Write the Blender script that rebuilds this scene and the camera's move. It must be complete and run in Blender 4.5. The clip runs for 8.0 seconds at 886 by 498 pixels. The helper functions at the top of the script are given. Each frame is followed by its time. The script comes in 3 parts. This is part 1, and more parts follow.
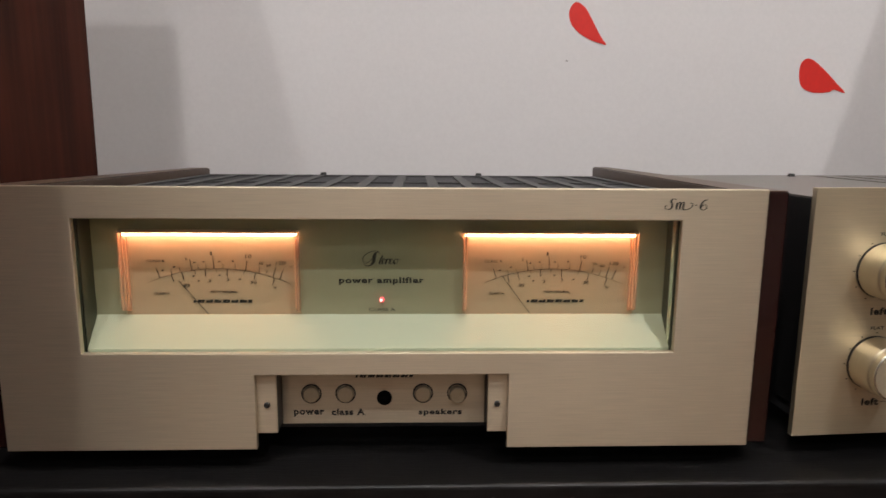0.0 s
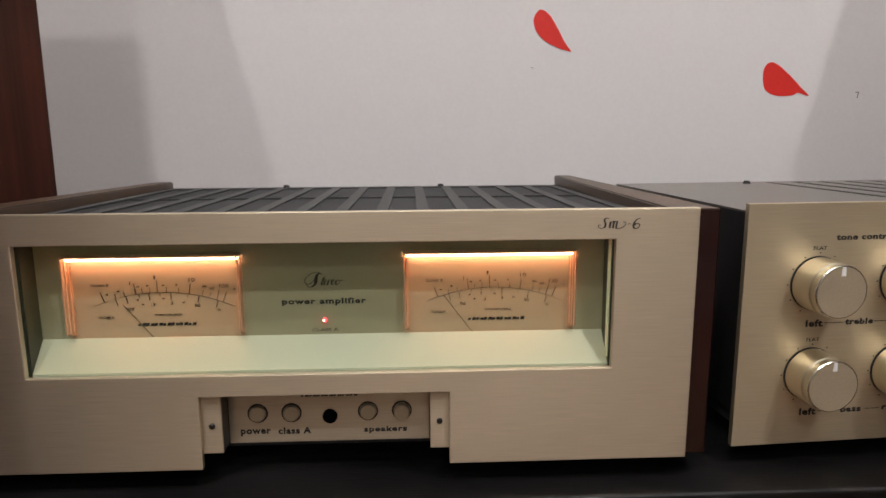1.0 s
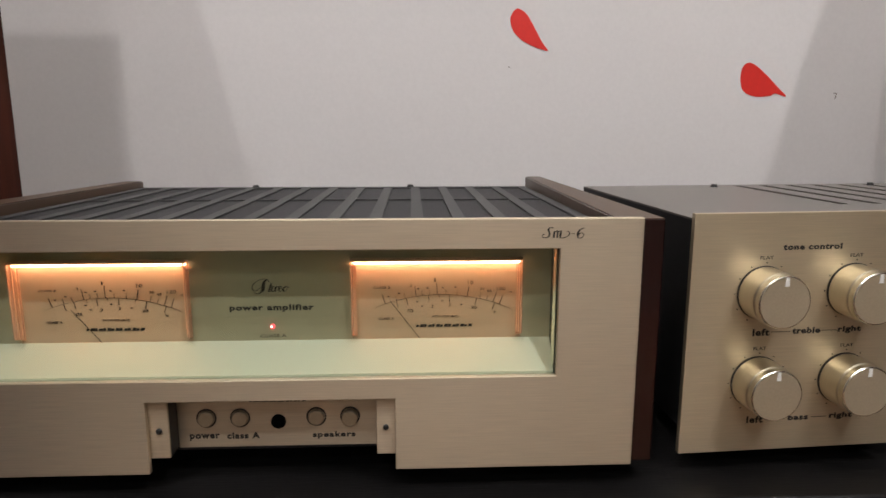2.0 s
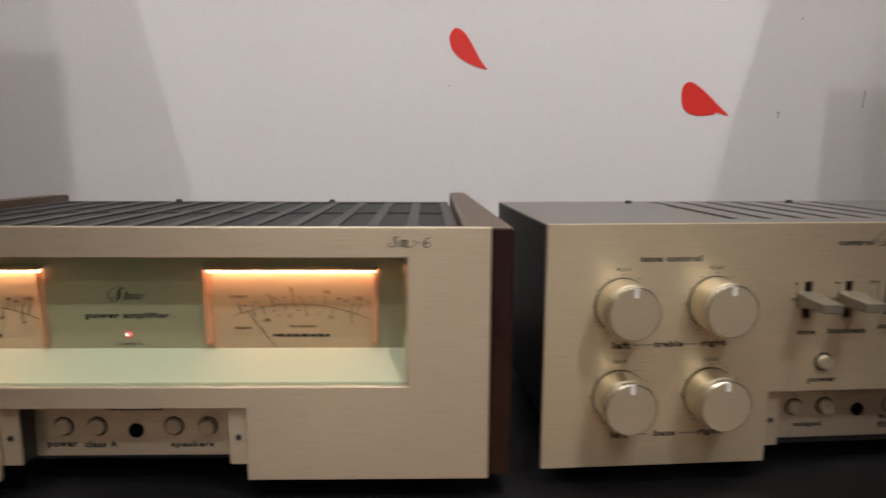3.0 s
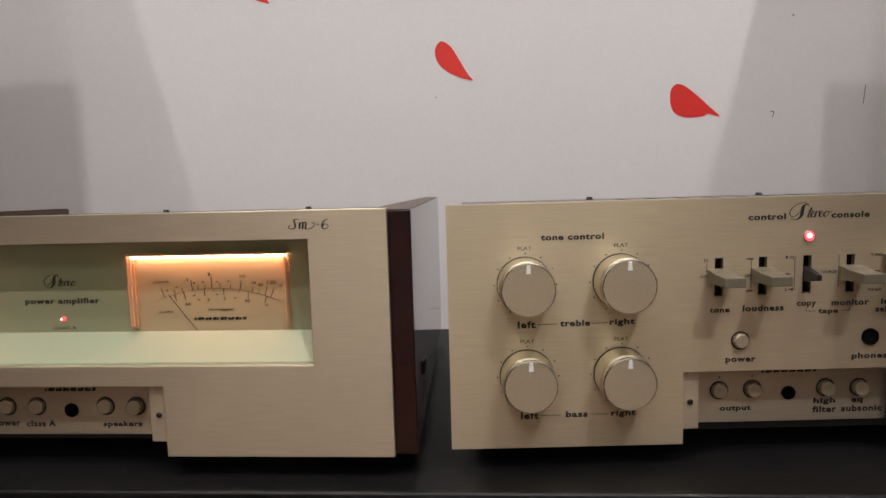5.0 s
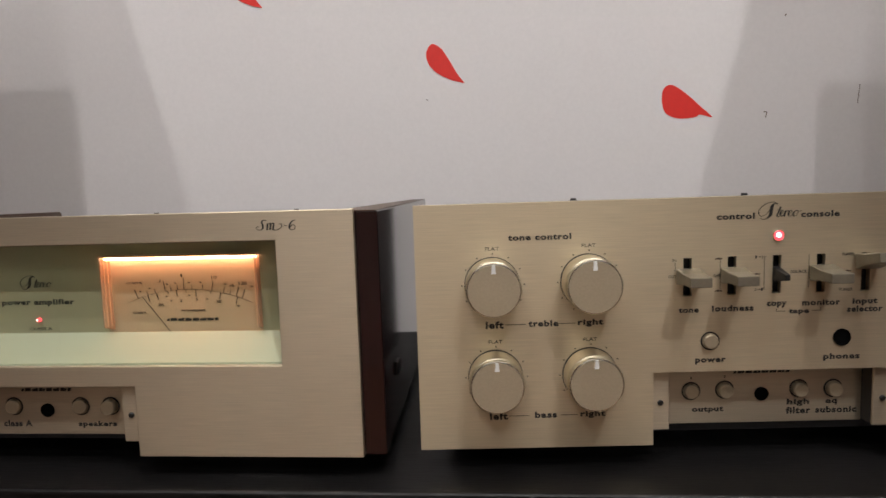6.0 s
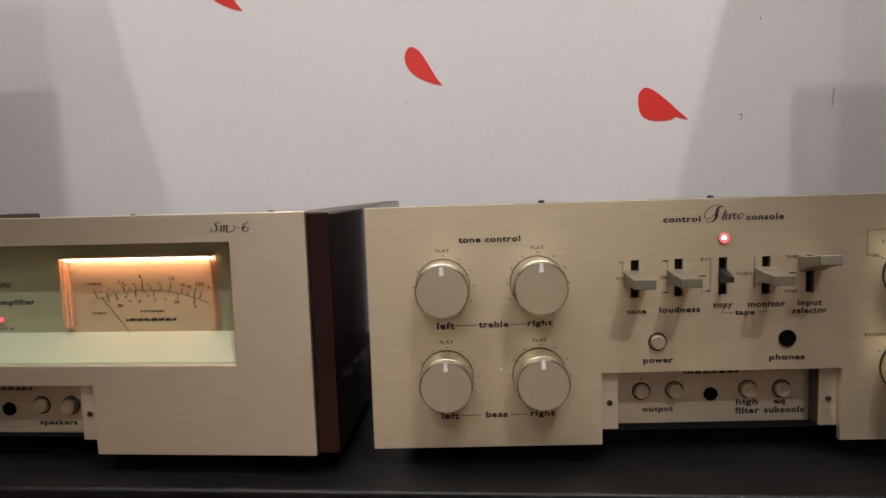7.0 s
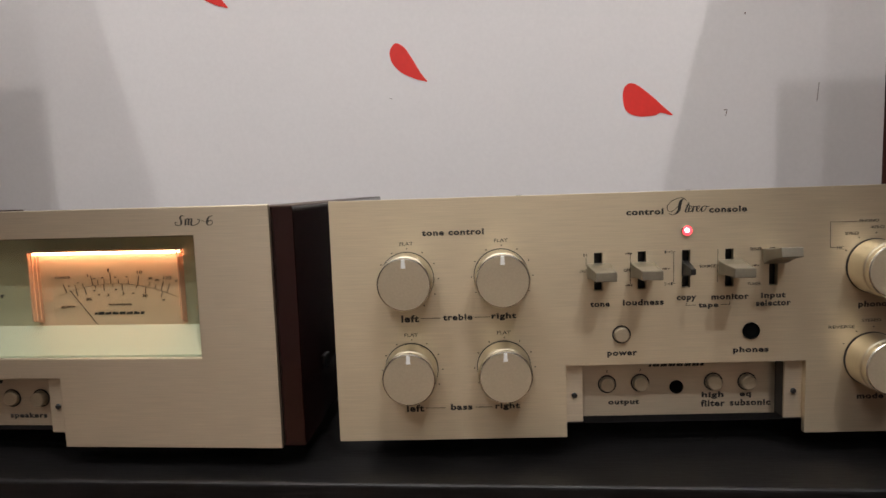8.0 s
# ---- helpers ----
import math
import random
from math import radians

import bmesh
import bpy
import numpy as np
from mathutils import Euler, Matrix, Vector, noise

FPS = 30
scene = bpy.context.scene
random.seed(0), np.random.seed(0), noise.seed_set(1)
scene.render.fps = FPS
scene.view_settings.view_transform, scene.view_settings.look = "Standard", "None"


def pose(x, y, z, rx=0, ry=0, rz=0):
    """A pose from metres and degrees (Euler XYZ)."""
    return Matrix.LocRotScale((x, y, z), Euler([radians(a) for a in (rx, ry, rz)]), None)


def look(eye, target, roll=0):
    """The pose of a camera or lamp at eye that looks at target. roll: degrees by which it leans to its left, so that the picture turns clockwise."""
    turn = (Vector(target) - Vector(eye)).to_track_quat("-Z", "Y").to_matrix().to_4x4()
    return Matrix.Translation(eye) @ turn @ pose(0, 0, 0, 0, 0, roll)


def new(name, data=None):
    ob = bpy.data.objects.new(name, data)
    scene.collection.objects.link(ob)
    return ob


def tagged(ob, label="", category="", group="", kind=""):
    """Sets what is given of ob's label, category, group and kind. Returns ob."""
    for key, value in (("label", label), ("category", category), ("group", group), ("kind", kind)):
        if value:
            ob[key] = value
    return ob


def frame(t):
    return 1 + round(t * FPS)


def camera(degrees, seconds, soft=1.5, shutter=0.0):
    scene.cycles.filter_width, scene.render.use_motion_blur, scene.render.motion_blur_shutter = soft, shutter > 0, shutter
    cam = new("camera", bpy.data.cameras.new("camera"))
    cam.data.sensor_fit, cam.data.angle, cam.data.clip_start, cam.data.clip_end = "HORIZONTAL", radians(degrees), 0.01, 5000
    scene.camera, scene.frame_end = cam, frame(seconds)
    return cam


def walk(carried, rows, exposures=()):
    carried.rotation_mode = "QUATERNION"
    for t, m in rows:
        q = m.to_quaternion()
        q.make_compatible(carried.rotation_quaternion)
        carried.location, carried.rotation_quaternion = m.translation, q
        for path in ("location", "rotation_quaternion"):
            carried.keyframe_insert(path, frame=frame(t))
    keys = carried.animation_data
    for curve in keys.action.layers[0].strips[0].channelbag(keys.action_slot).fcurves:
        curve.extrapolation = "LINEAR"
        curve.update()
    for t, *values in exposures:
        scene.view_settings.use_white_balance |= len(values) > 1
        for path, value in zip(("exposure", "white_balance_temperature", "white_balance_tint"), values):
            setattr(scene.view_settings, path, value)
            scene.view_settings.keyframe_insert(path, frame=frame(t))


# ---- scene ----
cam = camera(64.71, 8.0, shutter=0.5)
PATH = [
    (0, (0.2281, -0.3652, 0.9451), (0.3029, 1.6000, 0.5816), 0.51),
    (0.5, (0.2466, -0.3700, 0.9521), (0.3277, 1.5951, 0.5889), 0.38),
    (1, (0.2587, -0.3698, 0.9594), (0.3486, 1.5930, 0.5858), -0.29),
    (1.2, (0.2635, -0.3715, 0.9642), (0.3588, 1.5897, 0.5837), -0.09),
    (2.3, (0.3010, -0.3702, 0.9727), (0.3869, 1.5867, 0.5688), 0.07),
    (2.5, (0.3112, -0.3741, 0.9817), (0.4037, 1.5811, 0.5709), -0.14),
    (2.7, (0.3321, -0.3685, 0.9797), (0.4418, 1.5840, 0.5608), 0.40),
    (2.9, (0.3639, -0.3698, 0.9666), (0.4323, 1.5960, 0.6047), 0.65),
    (3, (0.3801, -0.3745, 0.9613), (0.4296, 1.5970, 0.6288), 0.30),
    (3.2, (0.4011, -0.3864, 0.9551), (0.4528, 1.5880, 0.6402), 0.57),
    (3.5, (0.4164, -0.3939, 0.9447), (0.4419, 1.5836, 0.6468), -0.02),
    (4, (0.4370, -0.3904, 0.9363), (0.3881, 1.5899, 0.6610), -0.36),
    (4.5, (0.4572, -0.3919, 0.9339), (0.3503, 1.5888, 0.6783), -1.14),
    (4.7, (0.4654, -0.3903, 0.9340), (0.3418, 1.5903, 0.6851), -1.40),
    (5.8, (0.4943, -0.3865, 0.9309), (0.3235, 1.5928, 0.7002), -1.70),
    (6, (0.5011, -0.3871, 0.9310), (0.3232, 1.5917, 0.7014), -1.83),
    (6.5, (0.5169, -0.3880, 0.9331), (0.3395, 1.5913, 0.7070), -1.78),
    (7, (0.5311, -0.3909, 0.9316), (0.3484, 1.5877, 0.7039), -1.76),
    (7.5, (0.5434, -0.3905, 0.9312), (0.3564, 1.5875, 0.7025), -1.73),
    (8, (0.5548, -0.3903, 0.9277), (0.3599, 1.5867, 0.6966), -1.88),
]
walk(cam, [(t, look(eye, target, roll)) for t, eye, target, roll in PATH])

# ---- light ----
world = bpy.data.worlds.new("world")
scene.world = world
world.use_nodes = True
world.node_tree.nodes["Background"].inputs[0].default_value = (0.9, 0.85, 0.8, 1)
world.node_tree.nodes["Background"].inputs[1].default_value = 0.01

LAMPS = [(-0.41, -1.36, 38), (0.015, -0.88, 33), (0.82, -0.78, 35), (1.22, -1.36, 52), (0.20, -2.45, 22)]   # ceiling downlights
CEIL = 2.96


def downlight_lamp(x, y, watts):
    data = bpy.data.lights.new("downlight_bulb", "POINT")
    data.energy, data.color, data.shadow_soft_size = watts, (1.0, 0.975, 0.97), 0.022
    ob = new("downlight_bulb", data)
    ob.location = (x, y, CEIL - 0.06)


for lx, ly, watts in LAMPS:
    downlight_lamp(lx, ly, watts)

# ---- materials ----


def nodes_of(name):
    m = bpy.data.materials.new(name)
    m.use_nodes = True
    return m, m.node_tree.nodes, m.node_tree.links, m.node_tree.nodes["Principled BSDF"]


def surface(name, colour, rough=0.5, metal=0.0, scale=(40, 40, 40), vary=0.15, big=3.0, bump=0.1, depth=0.0004, rvary=0.1, coat=0.0, brushed=0.0, gloss=0.5):
    """A painted, metal or wooden surface with grain at two scales."""
    m, nodes, links, bsdf = nodes_of(name)
    coords = nodes.new("ShaderNodeTexCoord")
    place = nodes.new("ShaderNodeMapping")
    place.inputs["Scale"].default_value = scale
    links.new(coords.outputs["Object"], place.inputs["Vector"])
    fine, broad = nodes.new("ShaderNodeTexNoise"), nodes.new("ShaderNodeTexNoise")
    fine.inputs["Scale"].default_value, fine.inputs["Detail"].default_value = 1.0, 6.0
    broad.inputs["Scale"].default_value, broad.inputs["Detail"].default_value = big, 4.0
    links.new(place.outputs["Vector"], fine.inputs["Vector"])
    links.new(coords.outputs["Object"], broad.inputs["Vector"])
    mixed = nodes.new("ShaderNodeMath")
    mixed.operation = "MULTIPLY_ADD"
    links.new(fine.outputs["Fac"], mixed.inputs[0])
    mixed.inputs[1].default_value = 0.6
    half = nodes.new("ShaderNodeMath")
    half.operation = "MULTIPLY"
    half.inputs[1].default_value = 0.4
    links.new(broad.outputs["Fac"], half.inputs[0])
    links.new(half.outputs[0], mixed.inputs[2])
    ramp = nodes.new("ShaderNodeValToRGB")
    ramp.color_ramp.elements[0].position, ramp.color_ramp.elements[1].position = 0.3, 0.7
    ramp.color_ramp.elements[0].color = (*[c * (1 - vary) for c in colour], 1)
    ramp.color_ramp.elements[1].color = (*[min(1, c * (1 + vary)) for c in colour], 1)
    links.new(mixed.outputs[0], ramp.inputs["Fac"])
    links.new(ramp.outputs["Color"], bsdf.inputs["Base Color"])
    rng = nodes.new("ShaderNodeMapRange")
    rng.inputs["To Min"].default_value, rng.inputs["To Max"].default_value = max(0.02, rough - rvary), min(1, rough + rvary)
    links.new(mixed.outputs[0], rng.inputs["Value"])
    links.new(rng.outputs["Result"], bsdf.inputs["Roughness"])
    bsdf.inputs["Metallic"].default_value = metal
    bsdf.inputs["Specular IOR Level"].default_value = gloss
    bsdf.inputs["Coat Weight"].default_value = coat
    bsdf.inputs["Coat Roughness"].default_value = 0.12
    if brushed:
        along = nodes.new("ShaderNodeCombineXYZ")
        along.inputs[2].default_value = 1.0
        links.new(along.outputs[0], bsdf.inputs["Tangent"])
        bsdf.inputs["Anisotropic"].default_value = brushed
    if bump:
        relief = nodes.new("ShaderNodeBump")
        relief.inputs["Strength"].default_value, relief.inputs["Distance"].default_value = bump, depth
        links.new(fine.outputs["Fac"], relief.inputs["Height"])
        links.new(relief.outputs["Normal"], bsdf.inputs["Normal"])
    return m


def glow(name, colour, strength):
    m, nodes, links, bsdf = nodes_of(name)
    bsdf.inputs["Base Color"].default_value = (*colour, 1)
    bsdf.inputs["Emission Color"].default_value = (*colour, 1)
    bsdf.inputs["Emission Strength"].default_value = strength
    return m


def clear(name, tint, gloss=0.02, rough=0.02):
    """Thin clear sheet: lets light through, with Fresnel gloss."""
    m, nodes, links, bsdf = nodes_of(name)
    nodes.remove(bsdf)
    thru, shine, mix, fres = (nodes.new("ShaderNodeBsdf" + n) if n in ("Transparent", "Glossy") else nodes.new("ShaderNode" + n) for n in ("Transparent", "Glossy", "MixShader", "Fresnel"))
    thru.inputs[0].default_value = (*tint, 1)
    shine.inputs["Roughness"].default_value = rough
    fres.inputs[0].default_value = 1.45
    links.new(fres.outputs[0], mix.inputs[0])
    links.new(thru.outputs[0], mix.inputs[1])
    links.new(shine.outputs[0], mix.inputs[2])
    links.new(mix.outputs[0], nodes["Material Output"].inputs["Surface"])
    return m


GOLD = surface("champagne brushed aluminium", (0.62, 0.527, 0.395), 0.425, 0.86, (40, 300, 1900), 0.12, 5.0, 0.2, 0.0001, 0.06, 0.0, 0.72)
GOLD_PALE = surface("greenish champagne brushed aluminium", (0.67, 0.566, 0.400), 0.425, 0.82, (40, 300, 1900), 0.12, 5.0, 0.2, 0.0001, 0.06, 0.0, 0.66)
GOLD_TURNED = surface("champagne turned aluminium", (0.72, 0.66, 0.52), 0.33, 1.0, (40, 2600, 40), 0.08, 9.0, 0.04, 0.0001, 0.05)
GOLD_SATIN = surface("satin champagne cap", (0.50, 0.42, 0.30), 0.5, 0.55, (800, 800, 800), 0.08, 20.0, 0.1, 0.0001, 0.06)
BRIGHT = surface("polished aluminium rim", (0.80, 0.76, 0.66), 0.22, 1.0, (300, 300, 300), 0.05, 9.0, 0.0)
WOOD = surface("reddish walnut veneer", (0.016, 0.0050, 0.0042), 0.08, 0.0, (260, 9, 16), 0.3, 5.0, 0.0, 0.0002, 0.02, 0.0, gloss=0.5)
# brown of the panel tops and inner faces, their lit tone mixed in
WOOD_LIT = surface("brown walnut in lit tone", (0.082, 0.047, 0.026), 0.42, 0.0, (260, 9, 16), 0.3, 5.0, 0.12, 0.0003, 0.08)
SPEAKER_WOOD = surface("mahogany speaker veneer", (0.056, 0.0140, 0.0075), 0.8, 0.0, (90, 90, 5), 0.6, 6.0, 0.2, 0.0005, gloss=0.12)
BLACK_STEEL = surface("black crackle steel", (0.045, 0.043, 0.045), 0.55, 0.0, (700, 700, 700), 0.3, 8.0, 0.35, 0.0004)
COVER_STEEL = surface("charcoal crackle steel", (0.040, 0.039, 0.039), 0.55, 0.0, (700, 700, 700), 0.3, 8.0, 0.35, 0.0004)
GLASS_EDGE = surface("green glass edge", (0.035, 0.046, 0.028), 0.3, 0.0, (300, 300, 300), 0.15, 9.0, 0.0)
GREY_STEEL = surface("grey textured steel", (0.165, 0.15, 0.132), 0.38, 0.2, (700, 700, 700), 0.25, 8.0, 0.35, 0.0004)
GRILLE = surface("dark perforated grille", (0.013, 0.013, 0.015), 0.65, 0.0, (900, 900, 900), 0.5, 8.0, 0.5, 0.0005)
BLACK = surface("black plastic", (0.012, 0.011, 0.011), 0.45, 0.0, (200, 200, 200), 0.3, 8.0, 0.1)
VOID = surface("dark of socket hole", (0.003, 0.003, 0.003), 0.9, 0.0, (200, 200, 200), 0.2, 8.0, 0.0, gloss=0.03)
LEVER = surface("satin grey gold lever", (0.27, 0.24, 0.185), 0.48, 0.7, (500, 500, 500), 0.10, 20.0, 0.1, 0.0001)
# mint darkened to olive: shade of the recess ends put into the colour
MINT_SHADED = surface("shaded mint paint", (0.060, 0.062, 0.040), 0.55, 0.0, (300, 300, 300), 0.08, 10.0, 0.05)
INK = surface("black print", (0.02, 0.017, 0.015), 0.6, 0.0, (300, 300, 300), 0.2, 8.0, 0.0)
BROWN_INK = surface("brown print", (0.065, 0.038, 0.024), 0.7, 0.0, (300, 300, 300), 0.2, 8.0, 0.0)
WHITE = surface("white paint mark", (0.85, 0.85, 0.82), 0.4, 0.0, (200, 200, 200), 0.04, 8.0, 0.0)
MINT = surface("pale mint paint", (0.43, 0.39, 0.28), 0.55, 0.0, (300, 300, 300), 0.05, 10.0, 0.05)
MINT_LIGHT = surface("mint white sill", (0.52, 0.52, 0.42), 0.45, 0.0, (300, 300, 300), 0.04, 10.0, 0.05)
DIAL = surface("cream dial card", (0.62, 0.455, 0.33), 0.7, 0.0, (300, 300, 300), 0.04, 15.0, 0.05)
# clear acrylic: the lamp's pink glow is put into its colour, hood too
ACRYLIC = surface("clear acrylic tinted with lamp glow", (0.90, 0.52, 0.36), 0.25, 0.0, (300, 300, 300), 0.06, 20.0, 0.0)
ACRYLIC.node_tree.nodes["Principled BSDF"].inputs["Alpha"].default_value = 0.5
HOOD = surface("acrylic hood tinted with lamp glow", (0.85, 0.52, 0.36), 0.3, 0.0, (300, 300, 300), 0.06, 20.0, 0.0)
LAMP_GLOW = glow("warm lamp diffuser", (1.0, 0.56, 0.36), 18.0)
RED_GLOW = glow("red diode", (1.0, 0.09, 0.12), 1.5)
RED_CORE = glow("pink diode core", (1.0, 0.75, 0.75), 3.0)
MIRROR_EDGE = surface("polished bevel", (0.78, 0.76, 0.66), 0.12, 1.0, (300, 300, 300), 0.05, 9.0, 0.0, rvary=0.03)
GLASS = clear("greenish window glass", (0.93, 0.97, 0.90))
TABLE_BLACK = surface("black stained wood", (0.0060, 0.0055, 0.0055), 0.46, 0.0, (60, 700, 700), 0.8, 14.0, 0.35, 0.0004, 0.22, gloss=0.2)
PAINT = surface("off-white wall paint", (0.78, 0.755, 0.75), 0.8, 0.0, (220, 220, 220), 0.03, 2.5, 0.12, 0.0006)
# unseen ceiling, greyed to lower the fill light
CEILING_DIM = surface("grey of unseen ceiling", (0.45, 0.44, 0.42), 0.85, 0.0, (100, 100, 100), 0.03, 2.0, 0.1)
FLOOR_WOOD = surface("brown floorboards", (0.20, 0.12, 0.07), 0.45, 0.0, (4, 60, 60), 0.3, 2.0, 0.1)
# unseen walls, darkened so that little fill light bounces back
ROOM_DIM = surface("warm grey of unseen walls", (0.23, 0.21, 0.19), 0.85, 0.0, (100, 100, 100), 0.05, 2.0, 0.1)
PETAL_RED = surface("red sticker vinyl", (0.76, 0.032, 0.024), 0.5, 0.0, (150, 150, 150), 0.06, 12.0, 0.03)
SCUFF = surface("grey brown scuff", (0.22, 0.18, 0.16), 0.8, 0.0, (400, 400, 400), 0.3, 20.0, 0.0)
RUBBER = surface("black rubber", (0.015, 0.015, 0.015), 0.7, 0.0, (300, 300, 300), 0.2, 8.0, 0.1)

# ---- building helpers ----


def finish(bm, bevel=0.0, segments=2, angle=40):
    bmesh.ops.recalc_face_normals(bm, faces=bm.faces[:])
    if bevel:
        sharp = [e for e in bm.edges if len(e.link_faces) == 2 and e.calc_face_angle(0) > radians(angle)]
        bmesh.ops.bevel(bm, geom=sharp, offset=bevel, segments=segments, profile=0.5, affect="EDGES", clamp_overlap=True)
    return bm


def part(name, bm, material, parent=None, label="", smooth=False):
    """One mesh object from a bmesh, under a thing or a part."""
    me = bpy.data.meshes.new(name)
    bm.to_mesh(me)
    bm.free()
    me.materials.append(material)
    if smooth:
        for p in me.polygons:
            p.use_smooth = True
    ob = new(name, me)
    ob.parent = parent
    return tagged(ob, label)


def block(bm, x0, x1, y0, y1, z0, z1):
    corners = [bm.verts.new(c) for c in ((x0, y0, z0), (x1, y0, z0), (x1, y1, z0), (x0, y1, z0), (x0, y0, z1), (x1, y0, z1), (x1, y1, z1), (x0, y1, z1))]
    for f in ((0, 1, 2, 3), (4, 5, 6, 7), (0, 1, 5, 4), (1, 2, 6, 5), (2, 3, 7, 6), (3, 0, 4, 7)):
        bm.faces.new([corners[i] for i in f])
    return bm


def hexa(bm, front, back):
    """A solid between two four-cornered ends, each a list of four (x, y, z)."""
    a, b = [bm.verts.new(c) for c in front], [bm.verts.new(c) for c in back]
    bm.faces.new(a), bm.faces.new(b[::-1])
    for i in range(4):
        bm.faces.new((a[i], a[(i + 1) % 4], b[(i + 1) % 4], b[i]))
    return bm


def pierced(bm, xs, zs, solid, y0, y1):
    """A sheet in the x-z plane, from y0 to y1, made of the cells of a grid for which solid(x, z) holds."""
    grid = {}

    def at(i, k, y):
        if (i, k, y) not in grid:
            grid[i, k, y] = bm.verts.new((xs[i], y, zs[k]))
        return grid[i, k, y]

    cells = {(i, k) for i in range(len(xs) - 1) for k in range(len(zs) - 1) if solid((xs[i] + xs[i + 1]) / 2, (zs[k] + zs[k + 1]) / 2)}
    for i, k in cells:
        for y in (y0, y1):
            bm.faces.new((at(i, k, y), at(i + 1, k, y), at(i + 1, k + 1, y), at(i, k + 1, y)))
        for (di, dk), (p, q) in {(-1, 0): ((i, k), (i, k + 1)), (1, 0): ((i + 1, k), (i + 1, k + 1)), (0, -1): ((i, k), (i + 1, k)), (0, 1): ((i, k + 1), (i + 1, k + 1))}.items():
            if (i + di, k + dk) not in cells:
                bm.faces.new((at(*p, y0), at(*q, y0), at(*q, y1), at(*p, y1)))
    return bm


def turned(bm, profile, n=48, centre=(0, 0, 0)):
    """A solid turned round an axis along -y: profile of (radius, distance in front of the plate)."""
    cx, cy, cz = centre
    rings = []
    for r, d in profile:
        if r == 0:
            rings.append([bm.verts.new((cx, cy - d, cz))])
        else:
            rings.append([bm.verts.new((cx + r * math.cos(a), cy - d, cz + r * math.sin(a))) for a in (2 * math.pi * i / n for i in range(n))])
    for a, b in zip(rings, rings[1:]):
        for i in range(n):
            j = (i + 1) % n
            if len(a) == 1:
                bm.faces.new((a[0], b[i], b[j]))
            elif len(b) == 1:
                bm.faces.new((a[i], a[j], b[0]))
            else:
                bm.faces.new((a[i], a[j], b[j], b[i]))
    bmesh.ops.recalc_face_normals(bm, faces=bm.faces[:])
    return bm


def stroke(bm, x0, z0, x1, z1, w, y=0.0, t=0.0002):
    """A thin printed stroke between two points of a plate."""
    d = Vector((x1 - x0, z1 - z0))
    n = Vector((-d.y, d.x)).normalized() * w / 2
    ends = [(x0 + n.x, z0 + n.y), (x1 + n.x, z1 + n.y), (x1 - n.x, z1 - n.y), (x0 - n.x, z0 - n.y)]
    return hexa(bm, [(a, y - t, c) for a, c in ends], [(a, y + t, c) for a, c in ends])


def lettering(words, x, z, width, height, parent, material=INK, y=0.0, shear=0.0, bold=0.0, name="lettering"):
    """Words printed on a plate that faces -y, centred at x with their middle at z."""
    curve = bpy.data.curves.new(name, "FONT")
    curve.body, curve.size, curve.shear, curve.offset, curve.extrude, curve.resolution_u = words, 1.0, shear, bold * 1.5, 0.02, 3
    curve.space_character = 1.14 if bold else 1.0
    ob = bpy.data.objects.new(name, curve)
    me = bpy.data.meshes.new_from_object(ob)
    bpy.data.objects.remove(ob)
    co = np.empty(len(me.vertices) * 3)
    me.vertices.foreach_get("co", co)
    co = co.reshape(-1, 3)
    lo, hi = co.min(0), co.max(0)
    out = np.empty_like(co)
    out[:, 0] = x + ((co[:, 0] - lo[0]) / (hi[0] - lo[0]) - 0.5) * width
    out[:, 1] = y - co[:, 2] * 0.01
    out[:, 2] = z + ((co[:, 1] - lo[1]) / (hi[1] - lo[1]) - 0.5) * height
    me.vertices.foreach_set("co", out.ravel())
    me.materials.append(material)
    made = new(name, me)
    made.parent = parent
    return made


# ---- the room ----
TOP = 0.75          # table top
WALL_Y = 0.497


def structure(name, bm, material, label):
    return tagged(part(name, bm, material), label, name.split("_")[0], kind="structure")


structure("wall_back", block(bmesh.new(), -1.7, 2.5, WALL_Y, WALL_Y + 0.12, -0.1, 3.1), PAINT, "off-white painted wall with faint scuffs")
# unseen walls, floor and ceiling added to close the room and set the fill
structure("wall_left", block(bmesh.new(), -1.82, -1.7, -2.8, WALL_Y, -0.1, 3.1), ROOM_DIM, "unseen grey side wall, dark to hold back fill light")
structure("wall_right", block(bmesh.new(), 2.5, 2.62, -2.8, WALL_Y, -0.1, 3.1), ROOM_DIM, "unseen grey side wall, dark to hold back fill light")
structure("wall_front", block(bmesh.new(), -1.7, 2.5, -2.92, -2.8, -0.1, 3.1), ROOM_DIM, "unseen grey wall behind the viewer, dark to hold back fill light")
structure("floor", block(bmesh.new(), -1.7, 2.5, -2.8, WALL_Y, -0.1, 0.0), FLOOR_WOOD, "brown wooden floor")
structure("ceiling", block(bmesh.new(), -1.7, 2.5, -2.8, WALL_Y, CEIL, CEIL + 0.15), CEILING_DIM, "unseen ceiling, greyed to hold back fill light")


